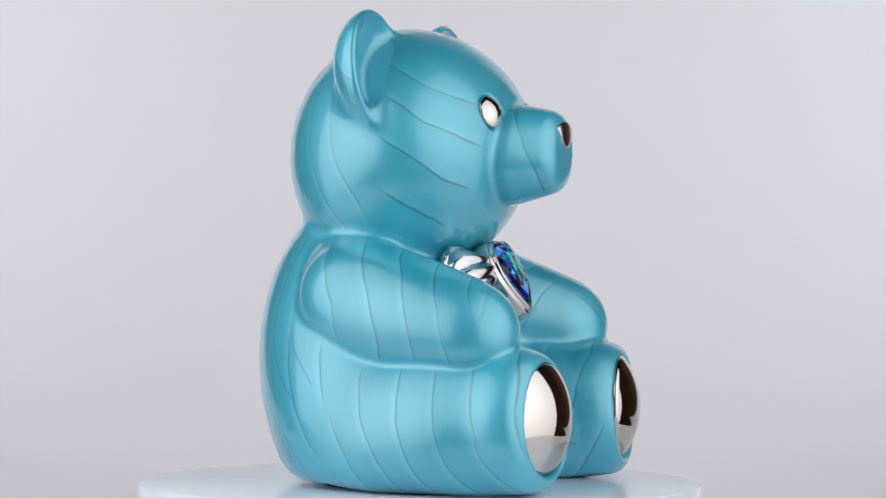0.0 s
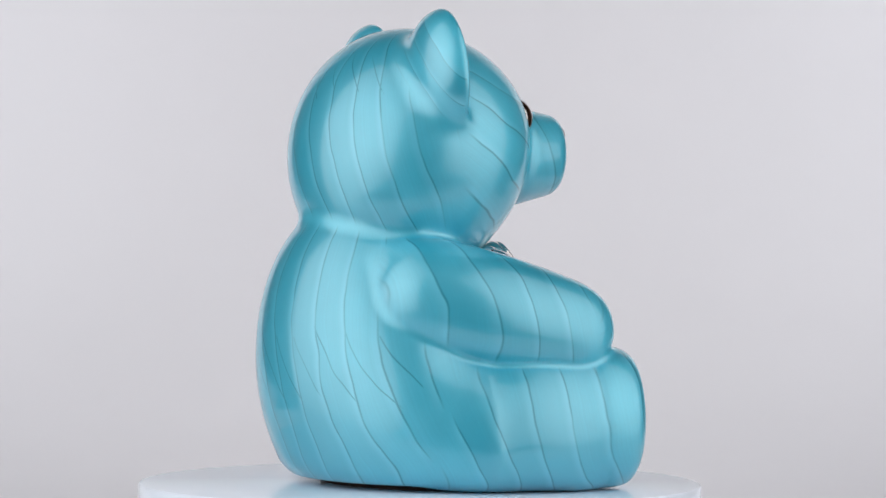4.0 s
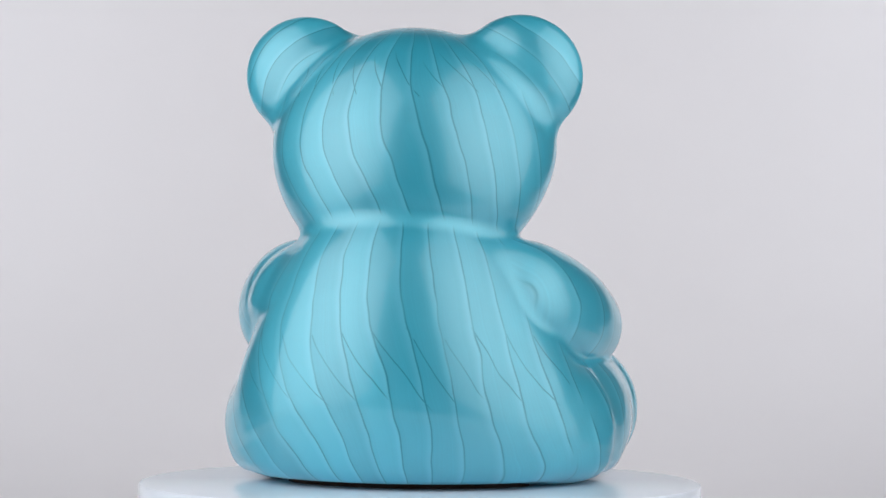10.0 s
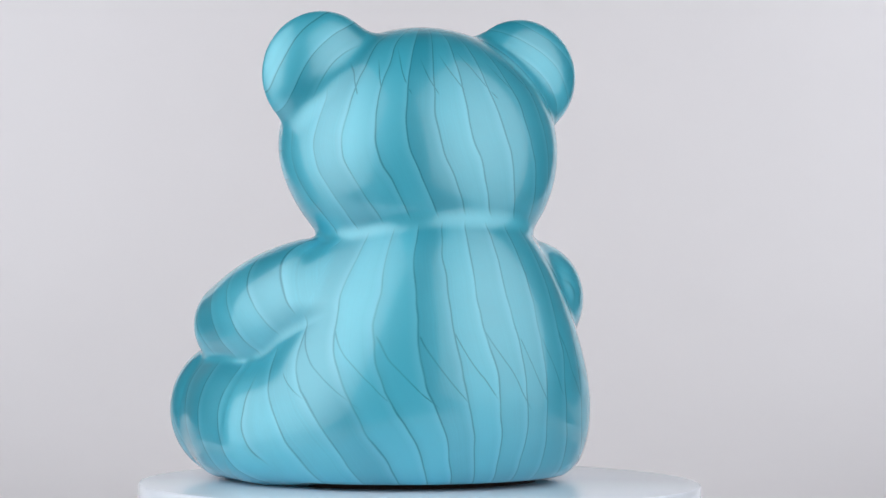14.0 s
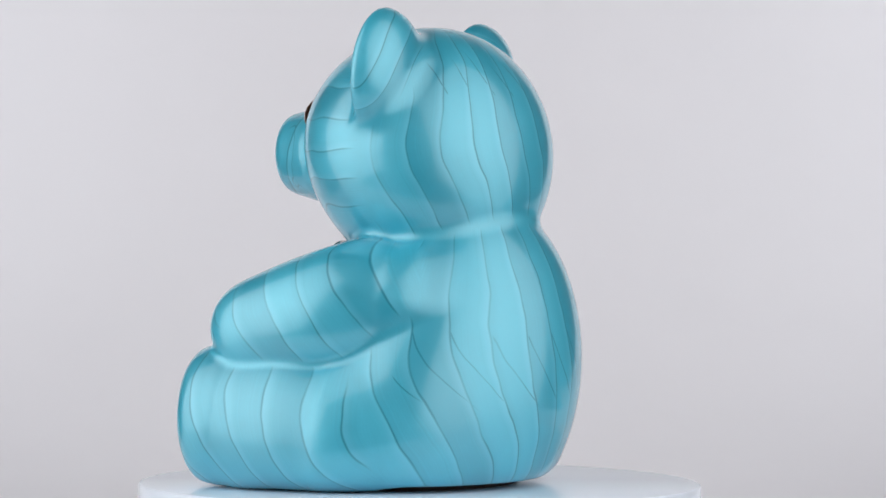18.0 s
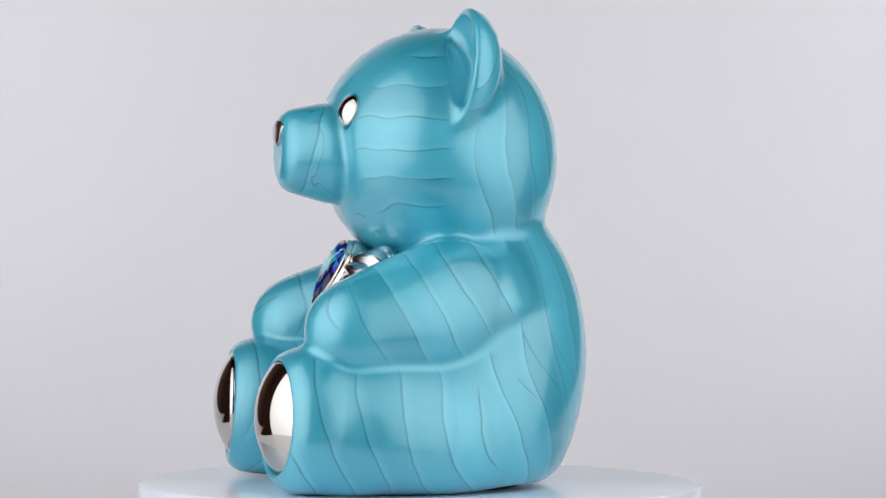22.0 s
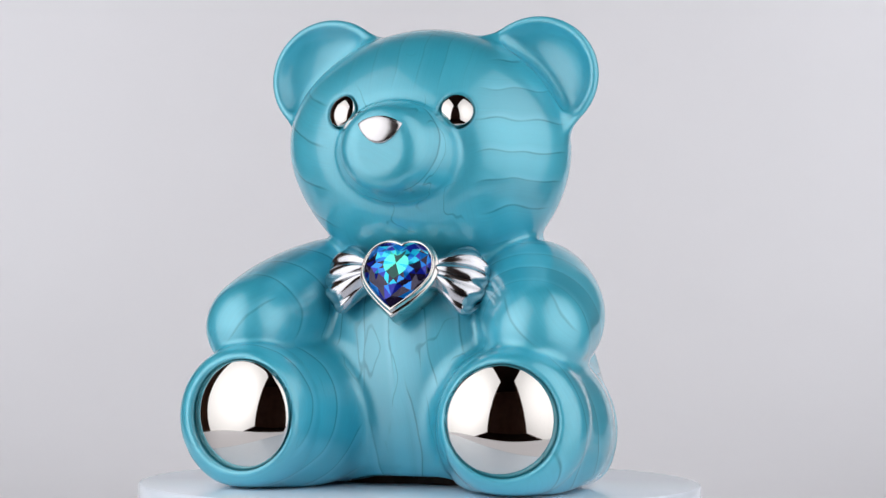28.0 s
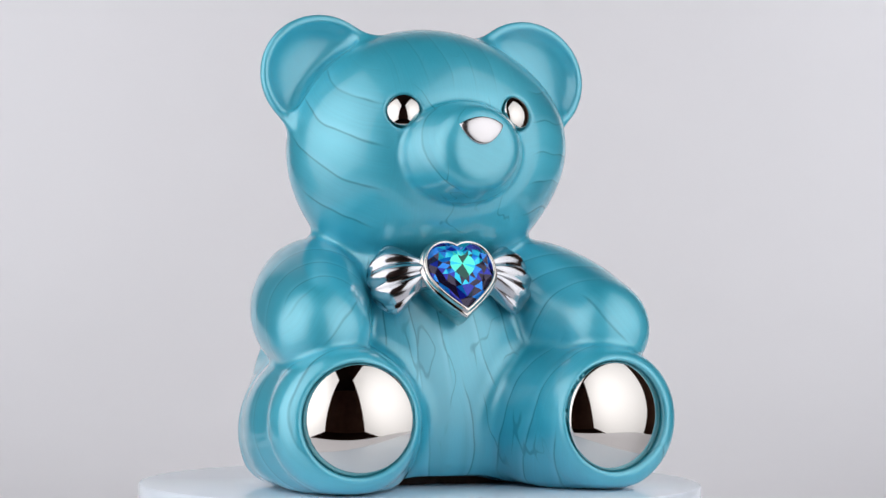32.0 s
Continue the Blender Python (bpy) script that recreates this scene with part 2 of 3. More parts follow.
LEG = ((53.4, -12.7, 25.6, 40.0), (61.2, -61.7, 32.0, 33.8), 2.2)   # hip and foot with radii, swell
SOLE = -83.8
PAD = (61.6, 33.6, 24.0)                            # x, z, radius
EYE_AT = (27.8, 170.3, 7.3)
LEG_WAY = np.array((8.9, -49.0, 0.0))
LEG_WAY /= np.linalg.norm(LEG_WAY)


def ellipsoid(x, y, z, c, r):
    x, y, z = x - c[0], y - c[1], z - c[2]
    k0 = np.sqrt((x / r[0]) ** 2 + (y / r[1]) ** 2 + (z / r[2]) ** 2)
    k1 = np.sqrt((x / r[0] ** 2) ** 2 + (y / r[1] ** 2) ** 2 + (z / r[2] ** 2) ** 2) + 1e-6
    return k0 * (k0 - 1) / k1


def barrel(x, y, z, a, b, swell):
    """A limb from sphere a to sphere b, thickened half way."""
    dx, dy, dz = b[0] - a[0], b[1] - a[1], b[2] - a[2]
    s = np.clip(((x - a[0]) * dx + (y - a[1]) * dy + (z - a[2]) * dz) / (dx * dx + dy * dy + dz * dz), 0, 1)
    return np.sqrt((x - a[0] - s * dx) ** 2 + (y - a[1] - s * dy) ** 2 + (z - a[2] - s * dz) ** 2) - (a[3] + (b[3] - a[3]) * s + swell * 16 * s * s * (1 - s) ** 2)


def bowed_arm(x, y, z, left):
    (ax, ay, az, ar), (bx, by, bz, br), bow, swell, sag = ARM
    ay, az, ar = ay - ARM_BACK * left, az - 2.5 * left, ar + 2.2 * left
    dx, dy, dz = bx - ax, by - ay, bz - az
    s = ((x - ax) * dx + (y - ay) * dy + (z - az) * dz) / (dx * dx + dy * dy + dz * dz)
    s = 0.5 + 0.5 * (np.sqrt(s * s + 0.03) - np.sqrt((s - 1) ** 2 + 0.03))   # rounds off at both ends
    hump = 4 * s * (1 - s)
    return np.sqrt((x - ax - s * dx - bow * hump) ** 2 + (y - ay - s * dy) ** 2 + (z - az - s * dz + sag * hump) ** 2) - (ar + (br - ar) * s + swell * hump)


def join(a, b, k):
    h = np.maximum(k - np.abs(a - b), 0) / k
    return np.minimum(a, b) - h * h * k * 0.25


def cut(a, b, k):
    return -join(-a, -b, k)


def ear_space(x, y, z):
    c, s = math.cos(radians(EAR[6])), math.sin(radians(EAR[6]))
    ex, ey, ez = x - EAR[0], y - EAR[1], z - EAR[2]
    ex, ey = c * ex + s * ey, -s * ex + c * ey
    c, s = math.cos(radians(EAR[7])), math.sin(radians(EAR[7]))
    return ex, c * ey - s * ez, s * ey + c * ez


def head_form(x, y, z):
    head = ellipsoid(x, y, z, (0, HEAD[0], HEAD[1]), HEAD[2:])
    return join(head, ellipsoid(x, y, z, (0, BROW[0], BROW[1]), BROW[2:]), 16.0)


def eye_place():
    x, z = EYE_AT[0], EYE_AT[1]
    y = -90.0
    for _ in range(80):
        y += 0.7 * float(head_form(x, y, z))
    e = 0.2
    n = Vector([float(head_form(x + a, y + b, z + c) - head_form(x - a, y - b, z - c)) for a, b, c in ((e, 0, 0), (0, e, 0), (0, 0, e))]).normalized()
    return Vector((x, y, z)), n


EYE_POINT, EYE_WAY = eye_place()


def pieces(x, y, z):
    """Distances to the trunk, head, ear, muzzle, arm and leg; x is mirrored."""
    left = ease((np.asarray(x) + 10) / 20)
    x = np.abs(x)
    trunk = join(ellipsoid(x, y, z, (0, BELLY[0], BELLY[1]), BELLY[2:]), ellipsoid(x, y, z, (0, CHEST[0], CHEST[1]), CHEST[2:]), 30.0)
    arm = bowed_arm(x, y, z, left)
    leg = barrel(x, y, z, *LEG)
    sole = (x - LEG[1][0]) * LEG_WAY[0] + (y - SOLE) * LEG_WAY[1]
    leg = cut(leg, sole, 9.0)
    across = np.sqrt(((x - PAD[0]) * LEG_WAY[1] - (y - SOLE) * LEG_WAY[0]) ** 2 + (z - PAD[1]) ** 2)
    well = np.maximum(across - PAD[2] - 0.65, -sole - 7.5)
    leg = cut(leg, -well, 3.0)
    head = head_form(x, y, z)
    at = EYE_POINT
    socket = np.sqrt((x - at[0]) ** 2 + (y - at[1]) ** 2 + (z - at[2]) ** 2) - EYE_AT[2] - 0.5
    head = cut(head, -socket, 1.6)
    ex, ey, ez = ear_space(x, y, z)
    ear = ellipsoid(ex, ey, ez, (0, 0, 0), EAR[3:6])
    ear = cut(ear, -(ey + 0.5), 3.0)
    ear = cut(ear, -ellipsoid(ex, ey, ez, (0, -1, 0), (EAR[3] - 4.5, 9.0, EAR[5] - 4.5)), 3.0)
    root, tip = MUZZLE
    s = np.clip((y - root[0]) / (tip[0] - root[0]), -0.5, 1.5)
    wide, tall = root[2] + (tip[2] - root[2]) * s, root[3] + (tip[3] - root[3]) * s
    muzzle = (np.sqrt((x / wide) ** 2 + ((z - root[1] - (tip[1] - root[1]) * s) / tall) ** 2) - 1) * np.minimum(wide, tall)
    muzzle = np.maximum(cut(muzzle * 0.93, tip[0] - y, 7.0), y)
    return trunk, head, ear, muzzle, arm, leg


def ease(v):
    v = np.clip(v, 0, 1)
    return v * v * (3 - 2 * v)


def shape(x, y, z):
    trunk, head, ear, muzzle, arm, leg = pieces(x, y, z)
    # the arm's back melts into the shoulder, more so on the bear's left
    soft = np.where(x > 0, 4.5 + 15.0 * ease((y - 6) / 22) * ease((z - 70) / 16), 3.0 + 8.5 * ease((z - 90) / 22) * ease(y / 20))
    lift = 0.3 + 2.9 * ease((-y - 10) / 14)
    d = cut(join(join(cut(trunk, lift - z, 2.0), leg, 10.0), arm, soft), -z, 11.0 - 7.0 * ease((-y - 30) / 25))
    h = join(join(head, ear, 8.0), muzzle, 3.0) + 1.1 * np.exp(-((head - muzzle) / 2.4) ** 2) * (y < -10)
    return join(d, h, 6.0)


def gradient(p):
    e, g = 0.15, []
    for k in range(3):
        o = np.zeros(3)
        o[k] = e
        a, b = p + o, p - o
        g.append((shape(a[:, 0], a[:, 1], a[:, 2]) - shape(b[:, 0], b[:, 1], b[:, 2])) / (2 * e))
    return np.stack(g, 1)


def shell_mesh(step=1.25):
    """The surface of the form as quads, one vertex to each cell that it crosses, drawn onto it."""
    axes = [np.arange(lo, hi, step) for lo, hi in ((-104.3, 104.4), (-93.0, 82.0), (-3.0, 223.0))]
    nx, ny, nz = [len(a) for a in axes]
    field = np.empty((nx, ny, nz), np.float32)
    yy, zz = np.meshgrid(axes[1], axes[2], indexing="ij")
    for i in range(0, nx, 16):
        xs = axes[0][i:i + 16]
        field[i:i + 16] = shape(xs[:, None, None] + 0 * yy[None], yy[None] + 0 * xs[:, None, None], zz[None] + 0 * xs[:, None, None])
    sign = field < 0
    total = np.zeros((nx - 1, ny - 1, nz - 1, 3))
    count = np.zeros((nx - 1, ny - 1, nz - 1))
    edges = []
    for k in range(3):
        a = [slice(None)] * 3
        b = [slice(None)] * 3
        a[k], b[k] = slice(0, -1), slice(1, None)
        fa, fb = field[tuple(a)], field[tuple(b)]
        hit = np.argwhere(sign[tuple(a)] != sign[tuple(b)])
        va, vb = fa[tuple(hit.T)], fb[tuple(hit.T)]
        pos = hit.astype(float)
        pos[:, k] += va / (va - vb)
        edges.append((hit, va < 0))
        o1, o2 = [j for j in range(3) if j != k]
        for d1 in (0, -1):
            for d2 in (0, -1):
                c = hit.copy()
                c[:, o1] += d1
                c[:, o2] += d2
                np.add.at(total, tuple(c.T), pos)
                np.add.at(count, tuple(c.T), 1)
    cells = np.argwhere(count > 0)
    index = np.full(count.shape, -1)
    index[tuple(cells.T)] = np.arange(len(cells))
    verts = total[tuple(cells.T)] / count[tuple(cells.T)][:, None]
    verts = verts * step + np.array([a[0] for a in axes])
    faces = []
    for k, (hit, inward) in enumerate(edges):
        o1, o2 = (k + 1) % 3, (k + 2) % 3
        quad = []
        for d1, d2 in ((0, 0), (-1, 0), (-1, -1), (0, -1)):
            c = hit.copy()
            c[:, o1] += d1
            c[:, o2] += d2
            quad.append(index[tuple(c.T)])
        quad = np.stack(quad, 1)
        quad[~inward] = quad[~inward][:, ::-1]
        faces.append(quad)
    faces = np.concatenate(faces)
    for _ in range(4):
        g = gradient(verts)
        d = shape(verts[:, 0], verts[:, 1], verts[:, 2])
        move = np.clip(d / np.maximum((g * g).sum(1), 0.2), -1.0, 1.0)
        verts = verts - 0.9 * g * move[:, None]
    g = gradient(verts)
    normals = g / np.maximum(np.linalg.norm(g, axis=1), 1e-6)[:, None]
    return verts, faces, normals


def strokes(p, region):
    """How far round its limb each point lies, counted in brush strokes; the same for the short strokes that fork off, and where each kind shows."""
    x, y, z = p.T
    ax, side = np.abs(x), np.sign(x)
    low = np.maximum(45.0 - z, 0) * np.clip((y + 15) / 30, 0, 1)
    trunk = np.arctan2(x, y - 15.0) * 62.0 / 16.0 + 0.004 * (60 - z) + 0.00032 * low ** 2 + 0.006 * low + 0.13 * np.sin((z + 14 * np.sin(x * 0.05)) * 0.055)
    turn = np.arctan2(x, y - 5.0)
    under = np.maximum(165.0 - z, 0)
    back = turn * 58.0 / 15.0 + 0.0004 * under ** 2 + 0.002 * (170 - z) + 0.10 * np.sin(z * 0.06 + x * 0.03)
    cheek = (z - 117.0 + 0.004 * (ax - 40.0) ** 2 - 0.14 * (ax - 40.0) + 0.9 * np.sin(ax * 0.17 + z * 0.06 + side) + 0.4 * np.sin(ax * 0.45 - z * 0.13)) / 14.0 + 0.4 * side
    slant = (z - 0.62 * y + 0.006 * (z - 150.0) ** 2 + 1.5 * np.sin(ax * 0.11 + z * 0.05)) / 20.0
    cheek = np.where(x > 0, cheek, slant)
    crown = x / 11.5 + 0.5
    behind = y > 2.0
    on_cheek = ~behind & (ax > 33.0)
    on_crown = ~behind & (ax < 33.0) & (z > 178.0)
    head = np.where(behind, back, np.where(on_cheek, cheek, crown))
    bare = ~behind & ~on_cheek & ~on_crown
    seam = np.minimum(np.abs(y - 2.0), np.where(behind, 99.0, np.abs(ax - 33.0)))
    seam = np.where(~behind & (ax < 33.0), np.minimum(seam, np.abs(z - 178.0)), seam)
    show_head = np.where(bare, 0.0, np.clip((seam - 1.3) / 7.0, 0, 1)) * np.where(on_crown, 0.35, 1.0)
    ex, ey, ez = ear_space(ax, y, z)
    ear = (0.72 * (ex + ez) + 0.006 * (ex - ez) ** 2) / 9.0 + 0.4 * side
    muzzle = (y - 0.25 * z) / 19.0
    arm = (y + (0.175 + 0.425 * side) * z + 0.15 * ax) / 17.0 + 0.3 * side
    leg = (y + side * (0.006 * np.maximum(50.0 - z, 0) ** 2 * -1 + 0.1 * z)) / 17.0 + 0.5 * side
    arm = np.where(y < -54.0, (0.8 * z + 0.6 * ax + 2.0 * np.sin(0.12 * z)) / 14.0, arm)
    # brushed in rings round the sole and inside the ear
    ring = np.hypot((ax - PAD[0]) * LEG_WAY[1] - (y - SOLE) * LEG_WAY[0], z - PAD[1])
    leg = np.where(y < SOLE + 4.6, ring / 17.0, leg)
    ear = np.where(ey < 0.5, np.hypot(ex, ez) / 14.0, ear)
    first = np.choose(region, [trunk, head, ear, muzzle, arm, leg])
    none = 0 * x
    show = np.choose(region, [np.where(y < 15, np.clip((ax - 2.0) / 3.0, 0, 1), 1.0), show_head, np.where((ey < 1.5) | (ellipsoid(ex, ey, ez, (0, 0, 0), EAR[3:6]) < -1.2), 0.0, 1.0), np.clip((y + 66) / 3, 0, 1) * (ax > 8), np.clip((np.abs(y + 54) - 0.5) / 5, 0, 1) * np.where(y < -54, 0.7, 1.0), np.clip((y + 79) / 3, 0, 1)])
    fork_trunk, fork_head = trunk + (72.0 - z) * 0.020 + 0.00035 * (72.0 - z) ** 2, back - (z - 180.0) * 0.045
    second = np.choose(region, [fork_trunk, np.where(behind, fork_head, 0.5), none + 0.5, none + 0.5, none + 0.5, none + 0.5])
    z0 = 3.0 * np.sin(np.floor(first) * 2.4)
    forked = np.where(region == 0, np.clip((z + z0 - 39) / 4, 0, 1) * (z + z0 < 71) * (y > 25), np.clip((196 - z - z0) / 7, 0, 1) * (region == 1) * (z + z0 > 179) * behind)
    return first, show, second, forked


def bear():
    ob = new("bear_urn")
    tagged(ob, "glossy teal pearl-enamelled seated teddy bear urn with nickel details", "urn")
    verts, faces, normals = shell_mesh()
    near = np.stack(pieces(*verts.T))
    region = near.argmin(0)
    rank = np.sort(near, 0)
    inside = np.clip((rank[1] - rank[0] - 1.0) / 4.0, 0, 1)
    stroke, show, fork, forked = strokes(verts, region)
    inside = inside * show
    of_face = region[faces[:, 0]]
    left = verts[faces[:, 0], 0] > 0
    names = ["body", "head", "ear", "muzzle", "arm", "leg"]
    for k, name in enumerate(names):
        for which in ((None,) if k in (0, 1, 3) else (True, False)):
            pick = of_face == k
            if which is not None:
                pick &= left == which
            f = faces[pick]
            used, local = np.unique(f, return_inverse=True)
            co = verts[used] * 0.001 + np.array((SHIFT, 0, 0))
            me = bpy.data.meshes.new(name)
            me.from_pydata(co.tolist(), [], local.reshape(-1, 4).tolist())
            me.materials.append(ENAMEL)
            me.shade_smooth()
            for tag, values in (("stroke", stroke), ("inside", inside), ("fork", fork), ("forked", forked)):
                me.attributes.new(tag, "FLOAT", "POINT").data.foreach_set("value", values[used].astype(np.float32))
            me.normals_split_custom_set_from_vertices(normals[used].tolist())
            piece = new(name, me)
            piece.parent = ob
    fittings(ob)
    return ob


def facing(at, n, up=(0, 0, 1)):
    """A pose whose z axis points along n, and whose y axis leans towards up; millimetres in, metres out."""
    n = Vector(n).normalized()
    x = Vector(up).cross(n).normalized()
    y = n.cross(x)
    m = Matrix((x, y, n)).transposed().to_4x4()
    m.translation = Vector(at) * 0.001 + Vector((SHIFT, 0, 0))
    return m


def dome_profile(r, h, drop):
    """A polished dome with a short straight edge below it."""
    big = (r * r + h * h) / (2 * h)
    top = math.asin(r / big)
    prof = [(0.0, -drop), (r, -drop)]
    for i in range(25):
        a = top * (1 - i / 24)
        prof.append((big * math.sin(a) if i < 24 else 0.0, big * math.cos(a) - (big - h)))
    return [(a * 0.001, b * 0.001) for a, b in prof]


def heart_outline(wide, arc=18, flank=12):
    """A heart with a shallow notch: two lobes and bowed flanks that meet in a tip; points from the notch round by the right."""
    c, r, up = 0.175, 0.325, 0.12
    first = math.acos(-c / r)
    pts = []
    for i in range(arc + 1):
        a = first + (radians(-20) - first) * i / arc
        pts.append((c + r * math.cos(a), up + r * math.sin(a)))
    a, b, e = pts[-1], (0.405, -0.19), (0.0, -0.5)
    for i in range(1, flank + 1):
        s = i / flank
        pts.append(tuple((1 - s) ** 2 * p + 2 * s * (1 - s) * q + s * s * w for p, q, w in zip(a, b, e)))
    pts += [(-x, y) for x, y in reversed(pts[1:-1])]
    return [(x * wide, y * wide * (1.17 if y > 0 else 1.03)) for x, y in pts]


def grown(pts, by):
    """The outline moved outwards by so much, mitred."""
    out, n = [], len(pts)
    for i in range(n):
        a, b, c = Vector(pts[i - 1]), Vector(pts[i]), Vector(pts[(i + 1) % n])
        d1, d2 = (b - a).normalized(), (c - b).normalized()
        n1, n2 = Vector((-d1.y, d1.x)), Vector((-d2.y, d2.x))
        m = (n1 + n2).normalized()
        out.append(b + m * by / max(m.dot(n1), 0.62))
    return [(p.x, p.y) for p in out]


def swept_ring(pts, profile):
    """A closed band round the outline; profile: pairs of offset and height."""
    bm = bmesh.new()
    rows = []
    for by, h in profile:
        rows.append([bm.verts.new((x * 0.001, y * 0.001, h * 0.001)) for x, y in grown(pts, by)])
    n = len(pts)
    for a, b in zip(rows, rows[1:]):
        for i in range(n):
            bm.faces.new((a[i], a[(i + 1) % n], b[(i + 1) % n], b[i]))
    bm.faces.new(rows[-1])
    return bm


def facets(levels, n):
    """Flat coloured facets between heart outlines of falling size; levels: pairs of scale and height, widest first.
    The stone's inner flashes are painted on: green round the hub, then cyan and azure, violet dusk at the rim."""
    rnd = random.Random(11)
    base = heart_outline(31.5)
    bm = bmesh.new()
    rows = []
    for k, (scale, h) in enumerate(levels):
        row = []
        for i in range(n):
            inner = 0 < k < len(levels) - 1
            s = ((i + 0.5 * (k % 2)) / n * len(base)) % len(base)
            a, b = base[int(s) % len(base)], base[(int(s) + 1) % len(base)]
            f = s - int(s)
            sc = scale * (1 + (0.10 if inner and i % 2 else 0.0))
            row.append(bm.verts.new(((a[0] + (b[0] - a[0]) * f) * sc * 0.001, ((a[1] + (b[1] - a[1]) * f) * sc + CRYSTAL_HUB * (1 - sc)) * 0.001,
                                     (h + (0.40 if i % 2 else 0.0) * inner) * 0.001)))
        rows.append(row)
    for k, (a, b) in enumerate(zip(rows, rows[1:])):
        for i in range(n):
            j = (i + 1) % n
            if k % 2 == 0:
                tri = ((a[i], a[j], b[i]), (a[j], b[j], b[i]))
            else:
                tri = ((a[i], a[j], b[j]), (a[i], b[j], b[i]))
            for q in tri:
                face = bm.faces.new(q)
                c = face.calc_center_median() * 1000
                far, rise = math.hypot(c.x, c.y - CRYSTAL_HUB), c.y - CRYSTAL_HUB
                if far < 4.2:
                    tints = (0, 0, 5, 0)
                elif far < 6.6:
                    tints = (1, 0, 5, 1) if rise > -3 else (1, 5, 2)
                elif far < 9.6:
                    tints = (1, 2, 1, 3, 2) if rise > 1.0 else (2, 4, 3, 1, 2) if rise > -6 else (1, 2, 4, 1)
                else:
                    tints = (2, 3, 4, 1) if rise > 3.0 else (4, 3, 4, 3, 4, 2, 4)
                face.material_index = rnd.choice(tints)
    hub = bm.verts.new((0, CRYSTAL_HUB * 0.001, levels[-1][1] * 0.001))
    for i in range(n):
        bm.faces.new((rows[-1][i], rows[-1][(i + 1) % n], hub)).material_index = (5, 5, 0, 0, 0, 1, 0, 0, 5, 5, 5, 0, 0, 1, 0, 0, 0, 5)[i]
    return bm


CRYSTAL_HUB = 4.6


def bow_wing(side):
    """One pleated wing of the bow: a puffed fan whose ribs spread from the knot and end in a scalloped edge."""
    bm = bmesh.new()
    rings, steps, rows = [], 96, 36
    for i in range(rows + 1):
        s = i / rows
        e = min(1.0, (1 - s) / 0.22)
        close = math.sqrt(max(0.0, 1 - (1 - e) ** 2))
        spread = min(1.0, s / 0.85)
        spread = spread * spread * (3 - 2 * spread)
        tall = (6.0 + 11.2 * spread) * (0.72 + 0.28 * close)
        deep = (5.0 + 4.0 * math.sin(math.pi * min(1.0, 0.12 + s * 0.85))) * (0.15 + 0.85 * close)
        bend = -6.0 * s * s
        row = []
        for j in range(steps):
            a = 2 * math.pi * j / steps
            up, fr = math.cos(a), math.sin(a)
            wave = 2 * abs(math.cos(up * 1.8 * math.pi)) - 1
            front = max(0.0, min(1.0, (fr + 0.1) / 0.5))
            depth = deep * fr * (1 + 0.13 * wave * front * (0.6 + 0.6 * s))
            out = 12.0 + 20.5 * s + 0.8 * wave * front * s * s + 6.8 * (1 - abs(up) ** 2.5) * s * s
            row.append(bm.verts.new((side * out * 0.001, (tall * up - 1.0 * s) * 0.001, (depth + bend) * 0.001)))
        rings.append(row)
    for a, b in zip(rings, rings[1:]):
        for j in range(steps):
            bm.faces.new((a[j], a[(j + 1) % steps], b[(j + 1) % steps], b[j]))
    bm.faces.new(rings[0])
    bm.faces.new(rings[-1])
    return bm


def front_of(x, z):
    """Where the form's surface lies before (x, z), seen from the front."""
    y = np.full_like(x, -95.0)
    for _ in range(60):
        y = y + np.clip(shape(x, y, z), -2, 3) * 0.8
    return y


def nose_cap():
    """A rounded three-cornered metal cap that wraps the muzzle's upper edge."""
    na, nb = 40, 28
    a = np.linspace(-1, 1, na)[:, None] * np.ones((1, nb))
    b = np.linspace(-1, 1, nb)[None, :] * np.ones((na, 1))
    x = 10.4 * np.sin(a * math.pi / 2)
    k = np.maximum(1 - (x / 10.4) ** 2, 0)
    upper, lower = 163.2 + 3.4 * k, 163.2 - 9.0 * k ** 0.85
    z = (upper + lower) / 2 + (upper - lower) / 2 * np.sin(b * math.pi / 2)
    p = np.stack([x.ravel(), front_of(x.ravel(), z.ravel()), z.ravel()], 1)
    g = gradient(p)
    g /= np.linalg.norm(g, axis=1)[:, None]
    rise = (1.9 * np.sqrt(np.maximum(1 - b ** 2, 0)) * np.sqrt(k) - 0.25).ravel()
    p = (p + g * rise[:, None]) * 0.001 + np.array((SHIFT, 0, 0))
    faces = [(i * nb + j, (i + 1) * nb + j, (i + 1) * nb + j + 1, i * nb + j + 1) for i in range(na - 1) for j in range(nb - 1)]
    return p.tolist(), faces


def felt_base():
    """The flat felt under the body, a little inside its outline."""
    n = 160
    a = np.linspace(0, 2 * math.pi, n, endpoint=False)
    r = np.full(n, 2.0)
    for _ in range(260):
        x, y = r * np.cos(a), -8.0 + r * np.sin(a)
        r = np.where(pieces(x, y, np.full(n, 8.0))[0] < 0, r + 0.5, r)
    r = r - 19.0
    bm = bmesh.new()
    rows = []
    for h in (0.1, 3.4):
        rows.append([bm.verts.new((v * math.cos(b) * 0.001 + SHIFT, (v * math.sin(b) - 8.0) * 0.001, h * 0.001)) for v, b in zip(r.tolist(), a.tolist())])
    for i in range(n):
        j = (i + 1) % n
        bm.faces.new((rows[0][i], rows[0][j], rows[1][j], rows[1][i]))
    bm.faces.new(rows[0])
    bm.faces.new(rows[1])
    return bm


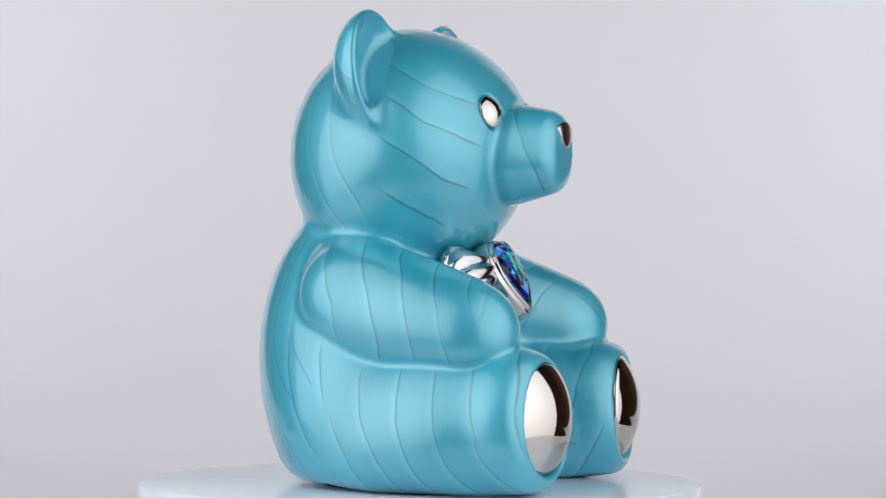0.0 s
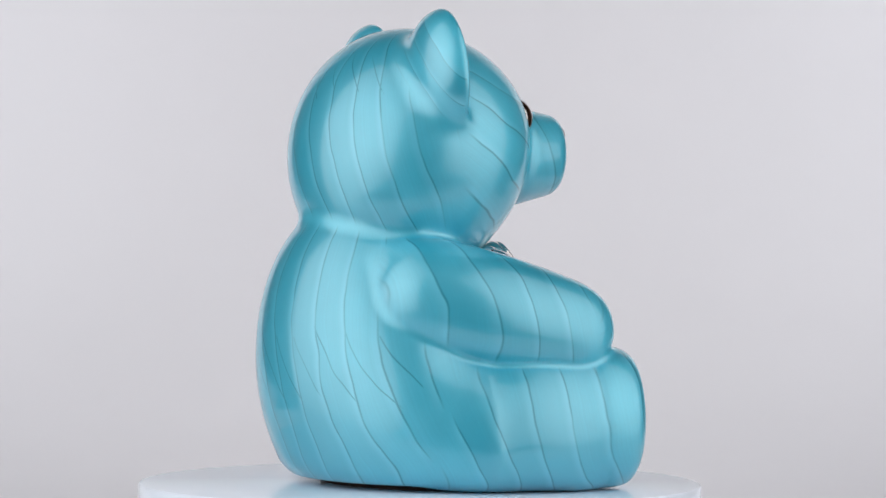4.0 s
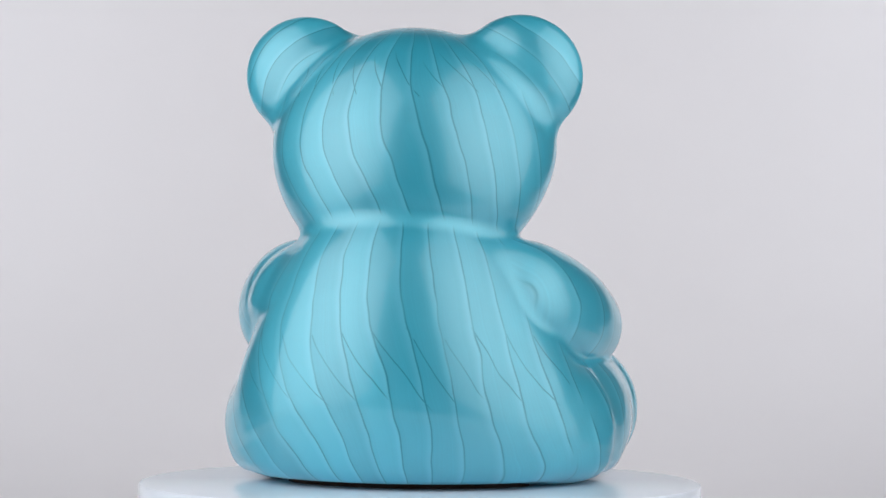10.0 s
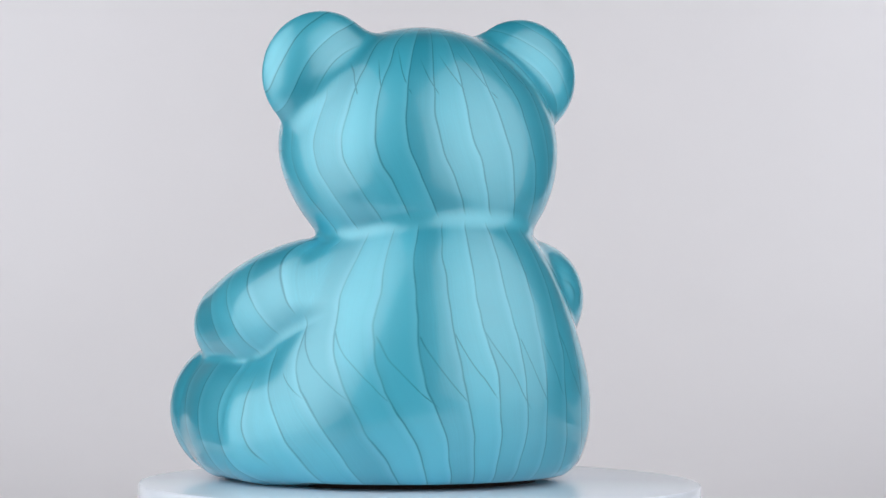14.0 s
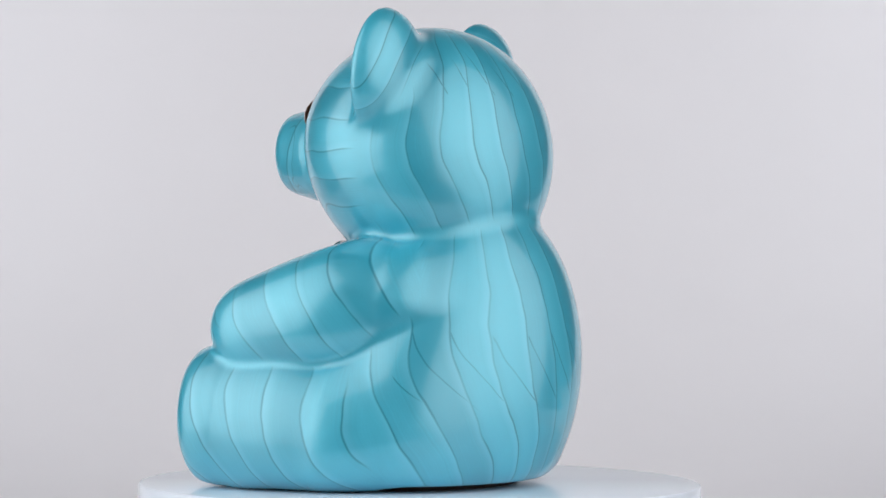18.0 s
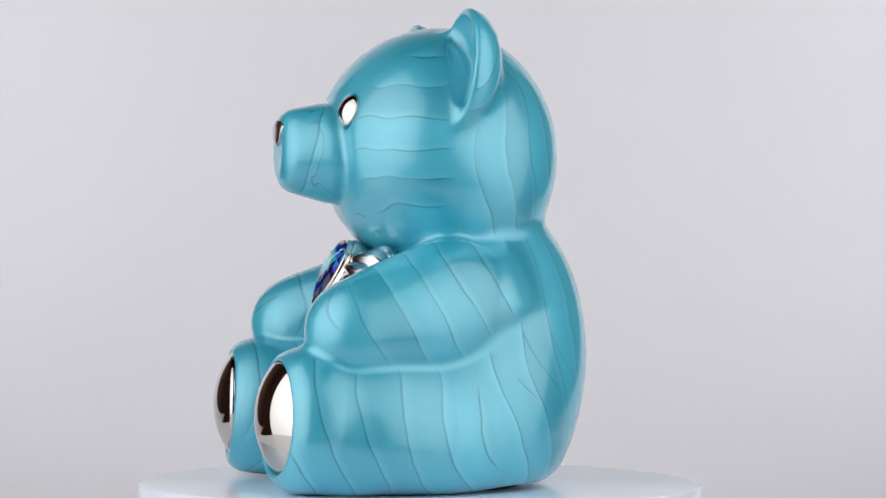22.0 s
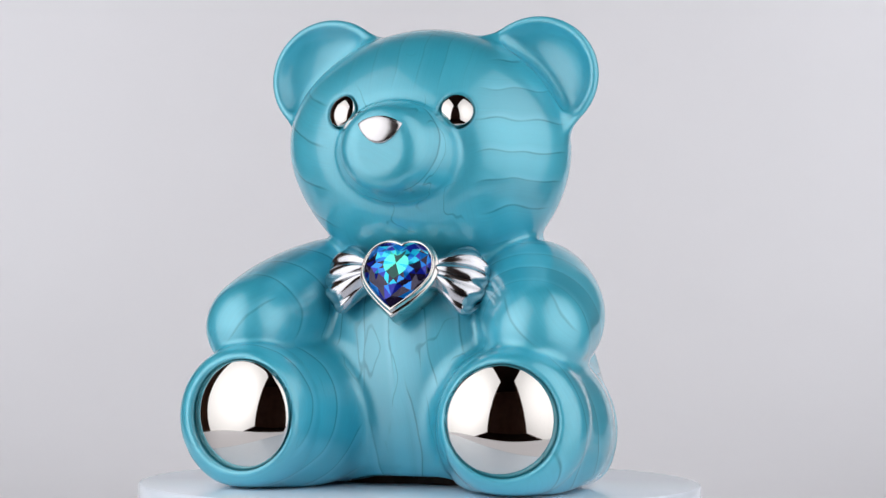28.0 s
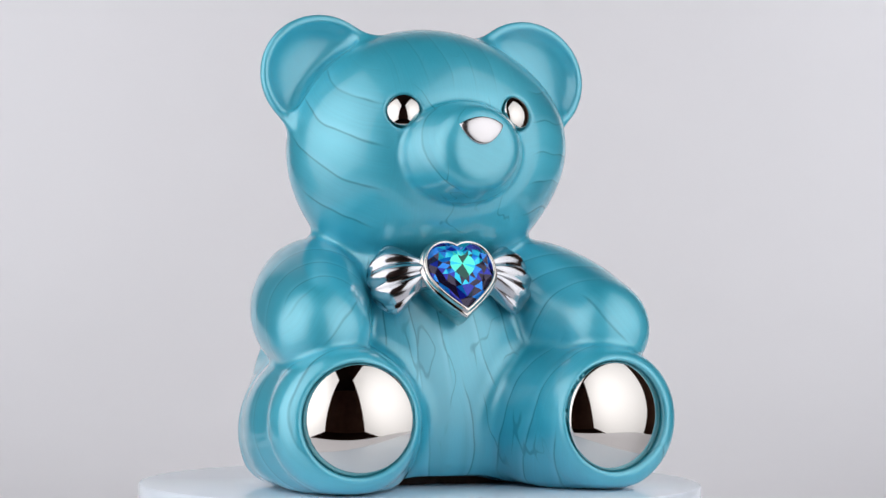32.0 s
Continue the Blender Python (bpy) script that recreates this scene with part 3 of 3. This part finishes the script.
def fittings(ob):
    part("felt_base", felt_base(), FELT, ob, "thin dark brown felt under the body", False)
    # polished soles
    for side in (1, -1):
        n = (LEG_WAY[0] * side, LEG_WAY[1], 0)
        at = (PAD[0] * side, SOLE + 0.3 + LEG_WAY[0] * 0.15, PAD[1])
        pad = part("foot_pad", spun(dome_profile(PAD[2] + 0.5, 8.8, 3.0), 128), NICKEL, ob, "mirror-polished nickel dome set in the sole")
        pad.matrix_basis = facing(at, n) @ Matrix.Translation((0, 0, -0.0047))
    # eyes
    at, n = EYE_POINT, Matrix.Rotation(radians(3), 3, "Z") @ EYE_WAY     # they look a little outwards
    for side in (1, -1):
        eye = part("eye", spun(dome_profile(EYE_AT[2], 3.0, 4.0), 64), NICKEL, ob, "mirror-polished nickel button eye")
        eye.matrix_basis = facing((at[0] * side, at[1], at[2]), (n[0] * side, n[1], n[2])) @ Matrix.Translation((0, 0, -0.0004))
    verts, faces = nose_cap()
    mesh_object("nose", verts, faces, [NOSE_METAL], True, ob, "satin silver three-cornered nose cap")
    # bow with the heart stone
    place = facing((0, -42.2, 94.8), (0, -0.888, 0.46))
    for side in (1, -1):
        wing = part("bow_wing", bow_wing(side), SILVER, ob, "pleated silver wing of the bow")
        wing.matrix_basis = place @ Matrix.Translation((0, 0.0055, -0.0075))
    outline = heart_outline(31.5)
    bezel = part("heart_bezel", swept_ring(outline, [(-0.5, -2.0), (-0.35, 2.2), (0.1, 3.0), (0.7, 3.3), (1.3, 3.0), (1.55, 2.2), (1.6, 1.2), (2.1, 1.0), (2.7, 0.5), (2.9, -0.5), (2.8, -6.0), (1.5, -12.0)]),
                 NICKEL, ob, "polished nickel heart-shaped setting")
    bezel.matrix_basis = place
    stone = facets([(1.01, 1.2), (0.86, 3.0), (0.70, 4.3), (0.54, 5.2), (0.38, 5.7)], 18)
    part("crystal", stone, FLASH_TINTS, bezel, "faceted heart crystal in iridescent blue, green and violet", False)


def motions(*things):
    for thing in things:
        walk(thing, [(float(t), turned(t)) for t in range(0, 33)])


BEAR = bear()
DISC_THING = turntable()
motions(BEAR, DISC_THING)
